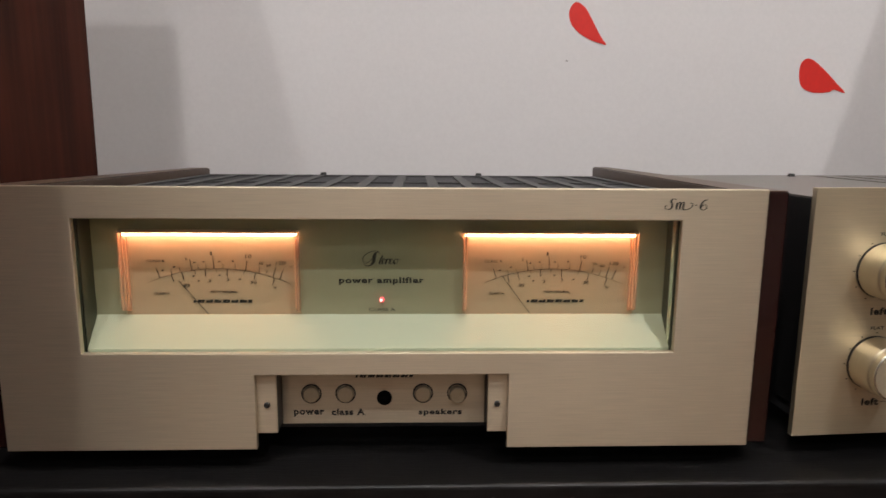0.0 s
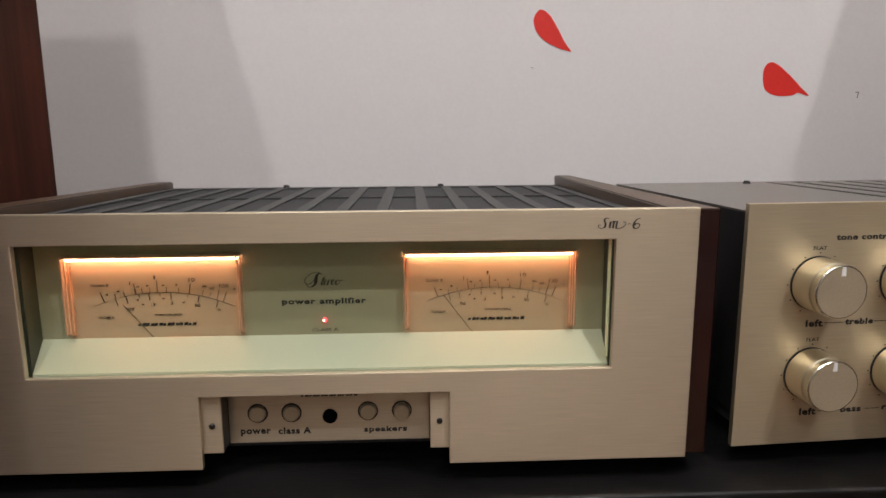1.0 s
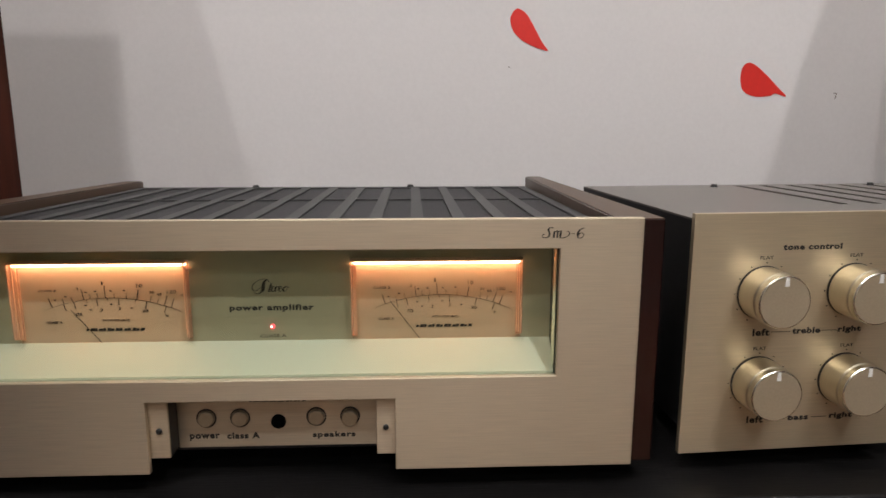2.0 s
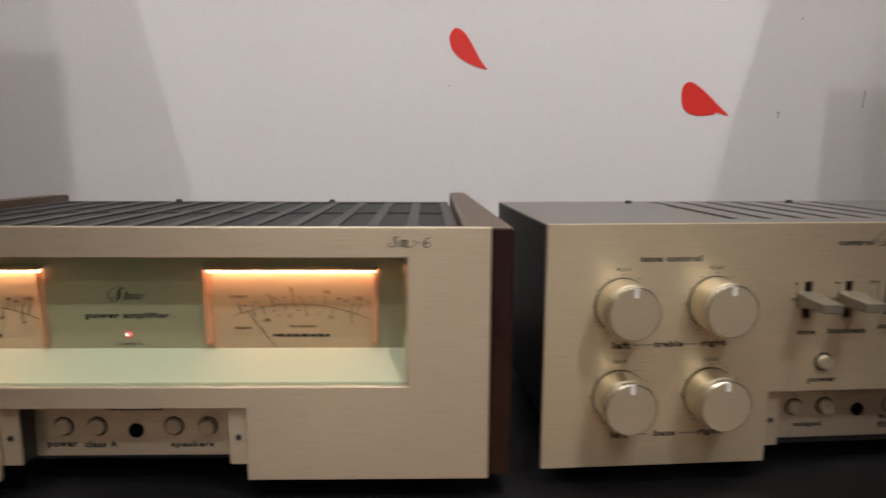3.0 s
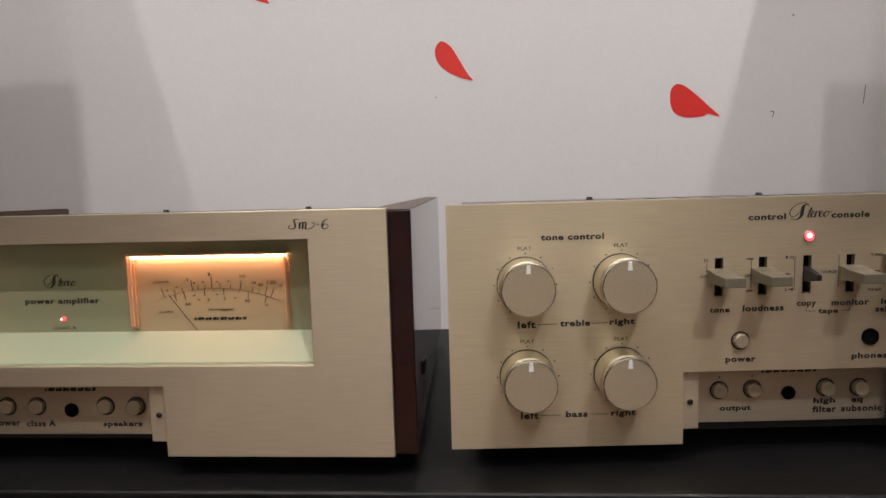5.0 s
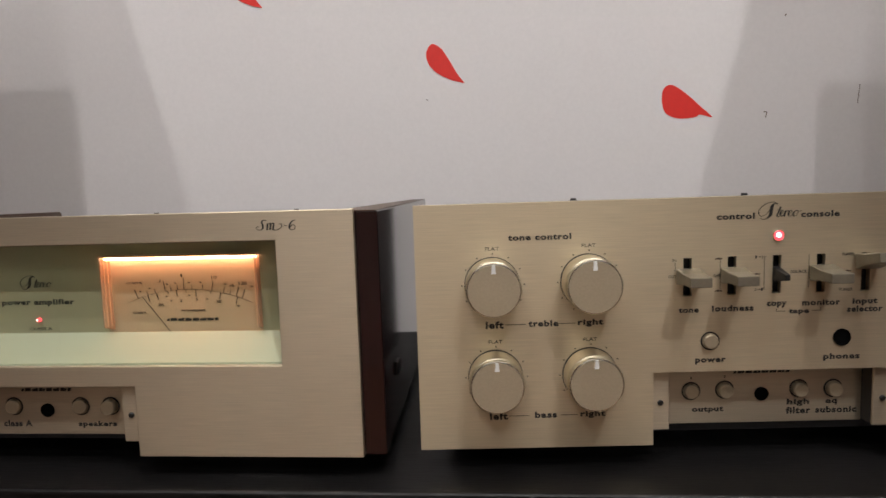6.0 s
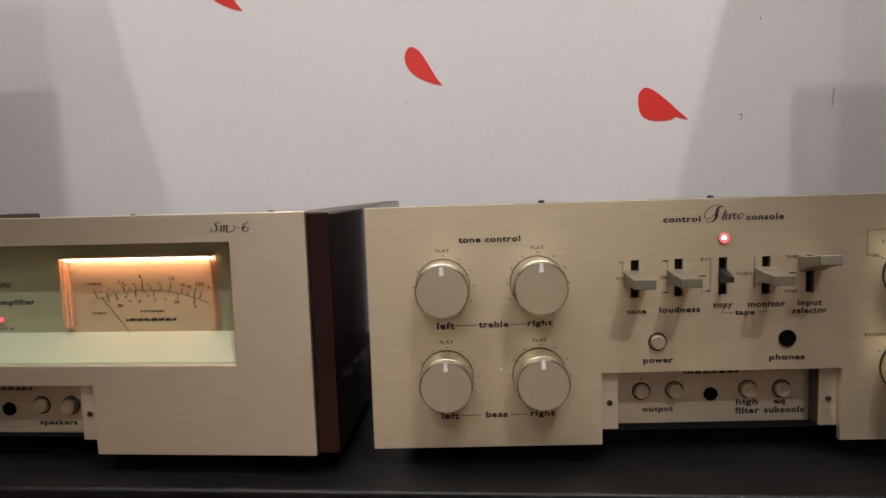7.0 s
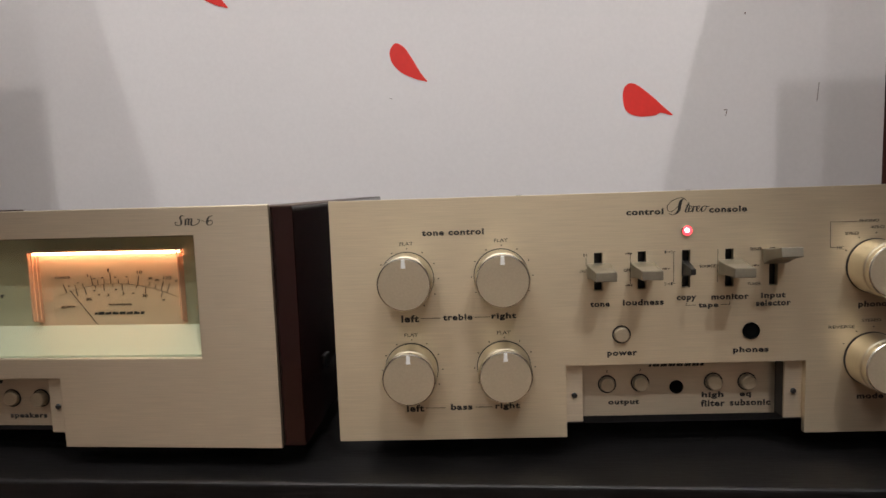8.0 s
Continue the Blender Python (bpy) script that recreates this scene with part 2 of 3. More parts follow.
def table():
    thing = tagged(new("audio_table"), "black stained wooden low table between the two loudspeakers", "table")
    thing.location = (0.414, 0.18, 0)
    part("tabletop", finish(block(bmesh.new(), -0.444, 0.444, -0.196, 0.199, TOP - 0.032, TOP), 0.0025, 3), TABLE_BLACK, thing)
    for sx in (-0.43, 0.37):
        for sy in (-0.16, 0.12):
            part("leg", finish(block(bmesh.new(), sx, sx + 0.06, sy, sy + 0.06, 0.0, TOP - 0.0321), 0.002), TABLE_BLACK, thing)
    part("apron", finish(block(bmesh.new(), -0.3695, 0.3695, -0.150, -0.130, TOP - 0.11, TOP - 0.0321), 0.001), TABLE_BLACK, thing)
    part("apron", finish(block(bmesh.new(), -0.3695, 0.3695, 0.13, 0.15, TOP - 0.11, TOP - 0.0321), 0.001), TABLE_BLACK, thing)


table()


def loudspeaker(x0, x1, label):
    """A tall floor-standing box; the baffle faces the room."""
    thing = tagged(new("loudspeaker"), label, "loudspeaker", "pair of loudspeakers")
    thing.location = (x0, 0.0, 0.0)
    w = x1 - x0
    part("cabinet", finish(block(bmesh.new(), 0, w, -0.25, 0.231, 0.03, 1.41), 0.003), SPEAKER_WOOD, thing)
    part("plinth", finish(block(bmesh.new(), 0.015, w - 0.015, -0.235, 0.216, 0.0, 0.0299), 0.002), BLACK, thing)
    part("grille", finish(block(bmesh.new(), 0.012, w - 0.012, -0.265, -0.2501, 0.05, 1.398), 0.004), BLACK, thing, "black cloth grille")
    return thing


loudspeaker(-0.277, -0.037, "tall reddish brown wood loudspeaker beside the power amplifier")
loudspeaker(0.8635, 1.1035, "tall reddish brown wood loudspeaker beside the control console")

# ---- the audio equipment ----
FB = 0.014          # foot height: faceplates begin here
FH = 0.146          # faceplate height


def sloped(bm, fall):
    for v in bm.verts:
        v.co.z -= fall * v.co.y
    return bm


def lying(bm, z):
    """Lays a sheet made in the x-z plane down, its face at height z."""
    for v in bm.verts:
        v.co = (v.co.x, v.co.z, z - v.co.y)
    return bm


def knob(parent, x, z, base=0.0):
    """A turned champagne knob: black disc for the shadow gap at its foot, barrel, stepped front with a bright chamfer,
    satin cap and white pointer.
    """
    at = (x, base, FB + z)
    k = part("knob", turned(bmesh.new(), [(0, 0.0008), (0.0153, 0.0008), (0.0157, 0.0014), (0.0157, 0.0166), (0.0154, 0.0171), (0.0150, 0.0173), (0.0149, 0.0180), (0.0151, 0.0183), (0.0151, 0.0214), (0.0146, 0.0220), (0, 0.0220)], 64, at), GOLD_TURNED, parent, "turned champagne aluminium knob", True)
    k.data.set_sharp_from_angle(angle=radians(25))
    # black ring paints the shadow gap between knob and plate
    part("gap_shade", turned(bmesh.new(), [(0, 0), (0.0161, 0), (0.0160, 0.0008), (0.0140, 0.0008)], 48, at), BLACK, k)
    part("rim", turned(bmesh.new(), [(0.0144, 0.0219), (0.0147, 0.0220), (0.0152, 0.0215), (0.0152, 0.0217), (0.0148, 0.0222), (0.0144, 0.0223)], 64, at), BRIGHT, k)
    part("cap", turned(bmesh.new(), [(0.0145, 0.0219), (0.0145, 0.0222), (0, 0.0222)], 64, at), GOLD_SATIN, k)
    wide, slim, low, high, out = 0.0013, 0.0009, FB + z + 0.0094, FB + z + 0.0143, base - 0.0226
    part("pointer", finish(hexa(bmesh.new(), [(x - wide, out, low), (x + wide, out, low), (x + slim, out, high), (x - slim, out, high)], [(x - wide, out + 0.001, low), (x + wide, out + 0.001, low), (x + slim, out + 0.001, high + 0.0004), (x - slim, out + 0.001, high + 0.0004)])), WHITE, k, "white pointer mark")
    return k


def dots(parent, x, z):
    """The ring of printed dots round a knob."""
    for i in range(-5, 6):
        a = radians(90 - 30 * i)
        part("scale_dot", turned(bmesh.new(), [(0.00042, 0), (0.00042, 0.0002), (0, 0.0002)], 10, (x + 0.0181 * math.cos(a), 0, FB + z + 0.0183 * math.sin(a))), INK, parent)


def push_button(parent, x, z, base, r=0.0045, out=0.0035, material=GOLD_SATIN):
    b = part("push_button", turned(bmesh.new(), [(0, 0), (r, 0), (r, out - 0.0006), (r - 0.0006, out), (0, out)], 32, (x, base, FB + z)), material, parent, "round metal push button", False)
    part("bezel", turned(bmesh.new(), [(r + 0.0012, 0), (r + 0.0012, 0.0003), (r + 0.0003, 0.0003), (r + 0.0003, 0.0001)], 32, (x, base, FB + z)), BLACK, b)
    return b


def socket(parent, x, z, base, r):
    # flat near-black disc stands in for the darkness inside the hole
    s = part("jack_socket", turned(bmesh.new(), [(r, 0), (r, 0.0008), (r - 0.0007, 0.0008), (r - 0.0010, 0.0001), (0, 0.0001)], 32, (x, base - 0.0001, FB + z)), VOID, parent, "black headphone style socket")
    return s


def bolt(parent, x, z, base, r=0.0017):
    return part("bolt", turned(bmesh.new(), [(0, 0), (r, 0), (r, 0.0008), (r * 0.75, 0.0012), (0, 0.0012)], 16, (x, base, FB + z)), BLACK, parent)


def diode(parent, x, z, base, r):
    d = part("indicator_light", turned(bmesh.new(), [(r, 0), (r, 0.0008), (r * 0.8, 0.0018), (r * 0.4, 0.0024), (0, 0.0025)], 24, (x, base, FB + z)), RED_GLOW, parent, "glowing red indicator light", True)
    part("lens_core", turned(bmesh.new(), [(r * 0.6, 0.0019), (r * 0.4, 0.0026), (0, 0.0028)], 16, (x - r * 0.15, base, FB + z + r * 0.1)), RED_CORE, d)
    return d


def bars(parent, x0, x1, z, height, base, material=INK, n=7, name="logo_bar"):
    """A word mark kept as a row of plain bars."""
    bm = bmesh.new()
    n *= 2
    step, lean = (x1 - x0) / n, height * 0.25
    for i in range(n):
        a, b = x0 + i * step, x0 + (i + (0.92 if i % 2 else 0.62)) * step
        z0, z1 = FB + z - height / 2, FB + z + height * (0.5 if i % 3 else 0.3)
        hexa(bm, [(a, base - 0.0002, z0), (b, base - 0.0002, z0), (b + lean, base - 0.0002, z1), (a + lean, base - 0.0002, z1)],
             [(a, base + 0.0001, z0), (b, base + 0.0001, z0), (b + lean, base + 0.0001, z1), (a + lean, base + 0.0001, z1)])
    return part(name, bm, material, parent)


def side_wall(parent, front, back, z0f, z1f, z0b, z1b, y0, y1):
    bm = hexa(bmesh.new(), [(front[0], y0, z0f), (front[1], y0, z0f), (front[1], y0, z1f), (front[0], y0, z1f)],
              [(back[0], y1, z0b), (back[1], y1, z0b), (back[1], y1, z1b), (back[0], y1, z1b)])
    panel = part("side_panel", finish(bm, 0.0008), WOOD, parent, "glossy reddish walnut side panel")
    # thin inner strip with the lit brown in its colour
    inner, way = (1, 1) if front[0] < 0.1 else (0, -1)
    f, b, d = front[inner], back[inner], way * 0.0008
    lo = 0.022
    bm = hexa(bmesh.new(), [(f, y0 + 0.0006, z1f - lo), (f + d, y0 + 0.0006, z1f - lo), (f + d, y0 + 0.0006, z1f - 0.0004), (f, y0 + 0.0006, z1f - 0.0004)],
              [(b, y1 - 0.0006, z1b - lo), (b + d, y1 - 0.0006, z1b - lo), (b + d, y1 - 0.0006, z1b - 0.0004), (b, y1 - 0.0006, z1b - 0.0004)])
    part("inner_face", bm, WOOD_LIT, panel, "walnut inner face in its lit brown")
    # thin cap lays the lit brown of the top over the darker panel
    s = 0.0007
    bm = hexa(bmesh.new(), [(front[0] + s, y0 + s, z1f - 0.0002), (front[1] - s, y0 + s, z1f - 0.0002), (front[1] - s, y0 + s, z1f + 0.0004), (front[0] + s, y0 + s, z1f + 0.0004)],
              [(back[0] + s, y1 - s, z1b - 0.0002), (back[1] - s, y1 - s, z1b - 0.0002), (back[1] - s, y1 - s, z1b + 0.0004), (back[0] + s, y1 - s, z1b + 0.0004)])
    part("top_cap", bm, WOOD_LIT, panel, "thin cap with the lit brown of the walnut top")
    return panel


def front_bay(parent, plate_y, x0, x1, tab, depth):
    """The recessed strip of small controls under the middle of a faceplate, with its two screw tabs."""
    bm = bmesh.new()
    block(bm, x0 + tab, x1 - tab, plate_y + depth, plate_y + depth + 0.002, FB + 0.0065, FB + 0.060)
    strip = part("control_strip", finish(bm, 0.0004), GOLD, parent)
    for a, b in ((x0 - 0.004, x0 + tab), (x1 - tab, x1 + 0.004)):
        t = part("mounting_tab", finish(block(bmesh.new(), a, b, plate_y + 0.0042, plate_y + 0.0062, FB + 0.0078, FB + 0.055), 0.0003), GOLD, parent)
        cx = x0 + tab / 2 if a < x0 else x1 - tab / 2
        bolt(t, cx, 0.0245, plate_y + 0.0042)
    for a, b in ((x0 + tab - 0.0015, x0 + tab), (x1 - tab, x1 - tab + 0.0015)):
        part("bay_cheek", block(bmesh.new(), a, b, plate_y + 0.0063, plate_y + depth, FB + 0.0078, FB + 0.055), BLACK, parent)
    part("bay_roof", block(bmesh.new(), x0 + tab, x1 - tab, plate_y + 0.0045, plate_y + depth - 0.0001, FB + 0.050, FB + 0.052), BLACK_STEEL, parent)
    return strip


def meter(parent, x0, x1, z0, z1, needle):
    """A lit power meter: acrylic surround, lamp along the top, cream dial with scale and needle."""
    yf, yd = 0.0183, 0.0226
    ya = 0.0150
    frame_part = part("meter", block(bmesh.new(), x0, x1, yd, yd + 0.0015, z0, z1), DIAL, parent, "backlit power meter with cream dial")
    for a, b in ((x0, 1), (x1, -1)):
        bm = hexa(bmesh.new(), [(a, ya, z0 + 0.0052), (a + b * 0.0009, ya, z0 + 0.0052), (a + b * 0.0009, ya, z1), (a, ya, z1)],
                  [(a, yd - 0.0001, z0 + 0.0024), (a + b * 0.0030, yd - 0.0001, z0 + 0.0024), (a + b * 0.0030, yd - 0.0001, z1), (a, yd - 0.0001, z1)])
        side = part("acrylic_side", finish(bm, 0.0003), ACRYLIC, frame_part, "clear acrylic side with the pink lamp glow in its colour")
        # two pink strips draw the bright lines mirrored inside the acrylic
        for k, y in enumerate((0.0168, 0.0196)):
            part("mirrored_line", block(bmesh.new(), *sorted((a + b * (0.0016 + 0.0007 * k), a + b * (0.0021 + 0.0007 * k))), y, y + 0.0006, z0 + 0.0054, z1 - 0.0004), HOOD, side)
    part("lamp_bar", finish(block(bmesh.new(), x0 + 0.0010, x1 - 0.0010, yf + 0.0001, yf + 0.0024, z1 - 0.0020, z1 - 0.0001), 0.0005), LAMP_GLOW, frame_part, "glowing warm lamp diffuser")
    part("light_hood", block(bmesh.new(), x0, x1, ya, yd, z1, z1 + 0.0010), HOOD, frame_part)
    # scale
    cx, R, cz = x0 + 0.0515, 0.0987, z1 - 0.0213 - 0.0987
    yp = yd - 0.0002
    bm = bmesh.new()
    for i in range(24):
        a, b = radians(113.0 - 47.5 * i / 24), radians(113.0 - 47.5 * (i + 1) / 24)
        stroke(bm, cx + R * math.cos(a), cz + R * math.sin(a), cx + R * math.cos(b), cz + R * math.sin(b), 0.00015, yp)

    def tick(x, long, way):
        s = (x0 + x - cx) / R
        c = math.sqrt(1 - s * s)
        stroke(bm, cx + R * s, cz + R * c, cx + (R + way * long) * s * (1 if way < 0 else 1.0), cz + (R + way * long) * c, 0.00038 if long > 0.004 else 0.0002, yp)

    for x, long in ((0.0195, 0.006), (0.0262, 0.003), (0.0310, 0.003), (0.0374, 0.0065), (0.041, 0.003), (0.0453, 0.003), (0.0495, 0.0072), (0.0545, 0.003), (0.0611, 0.003), (0.0671, 0.006), (0.0743, 0.0036), (0.0783, 0.003), (0.0822, 0.006), (0.0859, 0.006)):
        tick(x, long, 1)
    for x, long in ((0.0258, 0.0042), (0.0316, 0.0044), (0.0388, 0.002), (0.0445, 0.0042), (0.0506, 0.002), (0.0569, 0.0042), (0.0664, 0.002), (0.0725, 0.0042), (0.0832, 0.0042)):
        tick(x, long, -1)
    # the smallest figures, too fine to read
    for x, z in ((0.0213, 0.0222), (0.0275, 0.0203), (0.0387, 0.0178), (0.0440, 0.0173), (0.0528, 0.0172), (0.0602, 0.0170), (0.0380, 0.0255), (0.0408, 0.0282), (0.0525, 0.0250), (0.0637, 0.0274)):
        stroke(bm, x0 + x - 0.0006, z1 - z, x0 + x + 0.0006, z1 - z, 0.0007, yp)
    part("scale", bm, BROWN_INK, frame_part)
    for words, x, z, w, h in ((".1", 0.0335, 0.0158, 0.0022, 0.0020), ("1", 0.0483, 0.0126, 0.0010, 0.0022), ("10", 0.0690, 0.0142, 0.0034, 0.0022), ("30", 0.0757, 0.0182, 0.0026, 0.0015), ("60", 0.0800, 0.0194, 0.0026, 0.0015), ("120", 0.0868, 0.0180, 0.0052, 0.0021), ("W", 0.0925, 0.0202, 0.0016, 0.0013),
                              (".05", 0.0337, 0.0308, 0.0040, 0.0018), (".3", 0.0465, 0.0284, 0.0022, 0.0017), ("3", 0.0570, 0.0276, 0.0012, 0.0018), ("30", 0.0712, 0.0292, 0.0034, 0.0018), ("W", 0.0832, 0.0322, 0.0020, 0.0015),
                              ("CLASS B", 0.0175, 0.0168, 0.0100, 0.0014), ("CLASS A", 0.0198, 0.0355, 0.0088, 0.0014), ("POWER(8\u03a9)", 0.0545, 0.0347, 0.0150, 0.0016)):
        lettering(words, x0 + x, z1 - z, w, h, frame_part, BROWN_INK, yp)
    bars(frame_part, x0 + 0.037, x0 + 0.070, z1 - 0.0400 - FB, 0.0017, yp, INK, 7)
    bm = bmesh.new()
    (nx, nz), (tx, tz) = needle
    stroke(bm, x0 + nx, z0 + nz, x0 + tx, z0 + tz, 0.00032, yd - 0.0012, 0.00012)
    part("needle", bm, INK, frame_part)
    return frame_part


def pen(bm, points, x, z, size, thin, thick, base):
    """A calligraphic stroke through a few points (x, z in units of size): thin going up, thick coming down."""
    ps = [Vector(p) for p in points]
    ps = [2 * ps[0] - ps[1]] + ps + [2 * ps[-1] - ps[-2]]
    line = []
    for i in range(1, len(ps) - 2):
        a, b, c, d = ps[i - 1:i + 3]
        for s in range(6):
            t = s / 6
            line.append(0.5 * (2 * b + (c - a) * t + (2 * a - 5 * b + 4 * c - d) * t * t + (3 * b - a - 3 * c + d) * t ** 3))
    line.append(ps[-2])
    rings = []
    for i, p in enumerate(line):
        way = (line[min(i + 1, len(line) - 1)] - line[max(i - 1, 0)]).normalized()
        w = thin + (thick - thin) * max(0.0, -way.y) ** 2
        side = Vector((-way.y, way.x)) * w / 2
        ends = [Vector((x, z)) + p * size + side, Vector((x, z)) + p * size - side]
        rings.append([bm.verts.new((e.x, base + dy, e.y)) for e, dy in ((ends[0], -0.0002), (ends[1], -0.0002), (ends[1], 0.0001), (ends[0], 0.0001))])
    for a, b in zip(rings, rings[1:]):
        for k in range(4):
            bm.faces.new((a[k], a[(k + 1) % 4], b[(k + 1) % 4], b[k]))
    bm.faces.new(rings[0]), bm.faces.new(rings[-1][::-1])


SCRIPT_S = [(-10, 28), (-20, 37), (-34, 28), (-40, 8), (-43, -12), (-56, -28), (-74, -34), (-90, -27)]
SCRIPT_SWASH = [(-13, 36), (-34, 43), (-66, 35), (-92, 13), (-96, -8), (-82, -20), (-60, -8), (-40, 14)]
SCRIPT_T = [(2, 20), (-8, -4), (-14, -20), (-8, -24), (2, -14)]
SCRIPT_BAR = [(-14, 6), (6, 7)]
SCRIPT_E = [(2, -12), (14, -4), (11, 4), (3, -2), (0, -16), (6, -23), (18, -14)]
SCRIPT_R = [(24, 3), (21, -8), (17, -24), (22, -8), (31, 3), (37, -2)]
SCRIPT_O = [(70, 2), (59, -8), (61, -23), (74, -17), (80, -2), (71, 3), (84, -2), (95, 0)]
MARK_S = [(-54, 28), (-72, 30), (-82, 18), (-76, 2), (-78, -18), (-94, -26), (-114, -20), (-112, -8), (-102, -8)]
MARK_M = [(-48, 10), (-52, -26)], [(-50, 0), (-36, 12), (-30, 6), (-34, -26)], [(-32, 0), (-18, 12), (-12, 6), (-16, -24), (4, -27), (30, -14), (36, 4), (22, 8)]
MARK_SIX = [(116, 28), (94, 18), (80, -6), (84, -25), (100, -28), (114, -16), (110, -3), (96, -1), (82, -12)]


def stereo_script(parent, x, z, base, size):
    """The word Stereo in copperplate script with a swash capital."""
    bm = bmesh.new()
    for letter, shift in ((SCRIPT_S, 0), (SCRIPT_SWASH, 0), (SCRIPT_T, 0), (SCRIPT_BAR, 0), (SCRIPT_E, 0), (SCRIPT_R, 0), (SCRIPT_E, 37), (SCRIPT_O, 0)):
        heavy = 0.0019 if letter is SCRIPT_S else 0.00045 if letter is SCRIPT_SWASH else 0.0009
        pen(bm, letter, x + shift * size, z, size, 0.00030, heavy, base)
    return part("script_lettering", bm, INK, parent)


def feet(parent, xs, ys):
    for fx in xs:
        for fy in ys:
            bm = bmesh.new()
            bmesh.ops.create_cone(bm, cap_ends=True, segments=24, radius1=0.014, radius2=0.017, depth=FB + 0.002)
            bmesh.ops.translate(bm, verts=bm.verts[:], vec=(fx, fy, (FB + 0.002) / 2))
            part("foot", bm, RUBBER, parent)


def power_amplifier():
    thing = tagged(new("power_amplifier"), "champagne gold stereo power amplifier with two lit meters", "amplifier")
    thing.location = (0, 0, TOP)
    x0, x1, n0, n1, wx0, wx1, wz0, wz1 = 0.004, 0.416, 0.1398, 0.2788, 0.0485, 0.3700, FB + 0.0557, FB + 0.1291
    bm = pierced(bmesh.new(), [x0, wx0, n0, n1, wx1, x1], [FB, FB + 0.0432, wz0, wz1, FB + FH],
                 lambda x, z: not (n0 < x < n1 and z < FB + 0.0432) and not (wx0 < x < wx1 and wz0 < z < wz1), 0.0, 0.004)
    part("faceplate", finish(bm, 0.0005), GOLD, thing, "brushed champagne aluminium faceplate")
    bm = pierced(bmesh.new(), [wx0 - 0.001, wx0 + 0.0004, wx1 - 0.0004, wx1 + 0.001], [wz0 - 0.001, wz0 + 0.0003, wz1 - 0.0006, wz1 + 0.001],
                 lambda x, z: not (wx0 + 0.0004 < x < wx1 - 0.0004 and z < wz1 - 0.0006), 0.0046, 0.0066)
    part("glass_edge", bm, GLASS_EDGE, thing, "green edge of the window glass")
    glass = part("window_glass", finish(block(bmesh.new(), wx0 + 0.0004, wx1 - 0.0004, 0.0046, 0.0066, wz0 - 0.0008, wz1 - 0.0006)), GLASS, thing, "clear greenish window glass")
    glass.visible_shadow = False
    bm = bmesh.new()
    low, high = ([bm.verts.new((wx1 - 0.0003 - dx, y, z)) for dx, y in ((0, 0.0070), (0.0013, 0.0088), (0, 0.0088))] for z in (wz0 + 0.004, wz1 - 0.001))
    bm.faces.new(low), bm.faces.new(high[::-1])
    for k in range(3):
        bm.faces.new((low[k], low[(k + 1) % 3], high[(k + 1) % 3], high[k]))
    part("window_bevel", finish(bm), MIRROR_EDGE, thing, "polished bevel at the window end")
    # display recess
    py, m = 0.0215, 0.0860
    meters = ((0.0650, 0.1625), (0.2540, 0.3525))
    mz0, mz1 = 0.0848, 0.1332
    xs = [wx0 - 0.003] + [v for pair in meters for v in pair] + [wx1 + 0.003]
    bm = pierced(bmesh.new(), xs, [FB + 0.0545, mz0, mz1 + 0.001, FB + 0.1330], lambda x, z: not any(a < x < b and mz0 < z < mz1 + 0.001 for a, b in meters), py, py + 0.0015)
    part("display_panel", bm, MINT, thing, "pale mint display panel")
    bm = bmesh.new()
    block(bm, wx0 - 0.0045, wx1 + 0.0045, 0.0064, py, FB + 0.1332, FB + 0.1345)
    part("display_hood", bm, MINT, thing)
    # both ends of the recess carry their shade as a dark colour
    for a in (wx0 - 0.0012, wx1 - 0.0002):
        part("display_cheek", block(bmesh.new(), a, a + 0.0014, 0.0069, py - 0.0001, FB + 0.0545, FB + 0.1330), MINT_SHADED, thing, "end cheek darkened with the shade of the recess")
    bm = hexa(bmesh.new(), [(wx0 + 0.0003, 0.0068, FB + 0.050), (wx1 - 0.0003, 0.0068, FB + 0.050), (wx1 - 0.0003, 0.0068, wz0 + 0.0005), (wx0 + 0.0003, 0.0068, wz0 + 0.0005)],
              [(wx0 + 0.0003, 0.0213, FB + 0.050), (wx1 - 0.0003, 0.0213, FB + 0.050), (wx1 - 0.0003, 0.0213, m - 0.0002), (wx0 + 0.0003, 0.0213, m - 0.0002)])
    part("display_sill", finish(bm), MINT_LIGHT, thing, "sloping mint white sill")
    meter(thing, *meters[0], mz0, mz1, ((0.0464, 0.0), (0.0300, 0.0205)))
    meter(thing, *meters[1], mz0, mz1, ((0.0400, 0.0), (0.0225, 0.0235)))
    stereo_script(thing, 0.2086, FB + 0.1036, py, 0.000113)
    lettering("power amplifier", 0.2082, FB + 0.0911, 0.0480, 0.0046, thing, INK, py, 0, 0.026)
    lettering("CLASS A", 0.2084, FB + 0.0745, 0.0150, 0.0019, thing, INK, py)
    diode(thing, 0.2083, 0.0803, py, 0.0014)
    # model mark in italic script
    bm = bmesh.new()
    for letter in (MARK_S, *MARK_M, [(48, -3), (64, -3)], MARK_SIX):
        pen(bm, letter, 0.3712, FB + 0.1378, 0.000099, 0.0004, 0.0010, 0.0)
    part("model_mark", bm, INK, thing)
    # lower controls
    depth = 0.019
    front_bay(thing, 0.0, n0, n1, 0.0108, depth)
    for bx in (0.1675, 0.1871, 0.2318, 0.2517):
        push_button(thing, bx, 0.0250, depth, 0.0047, 0.0028 if bx < 0.25 else 0.0050)
    socket(thing, 0.2095, 0.0224, depth, 0.0044)
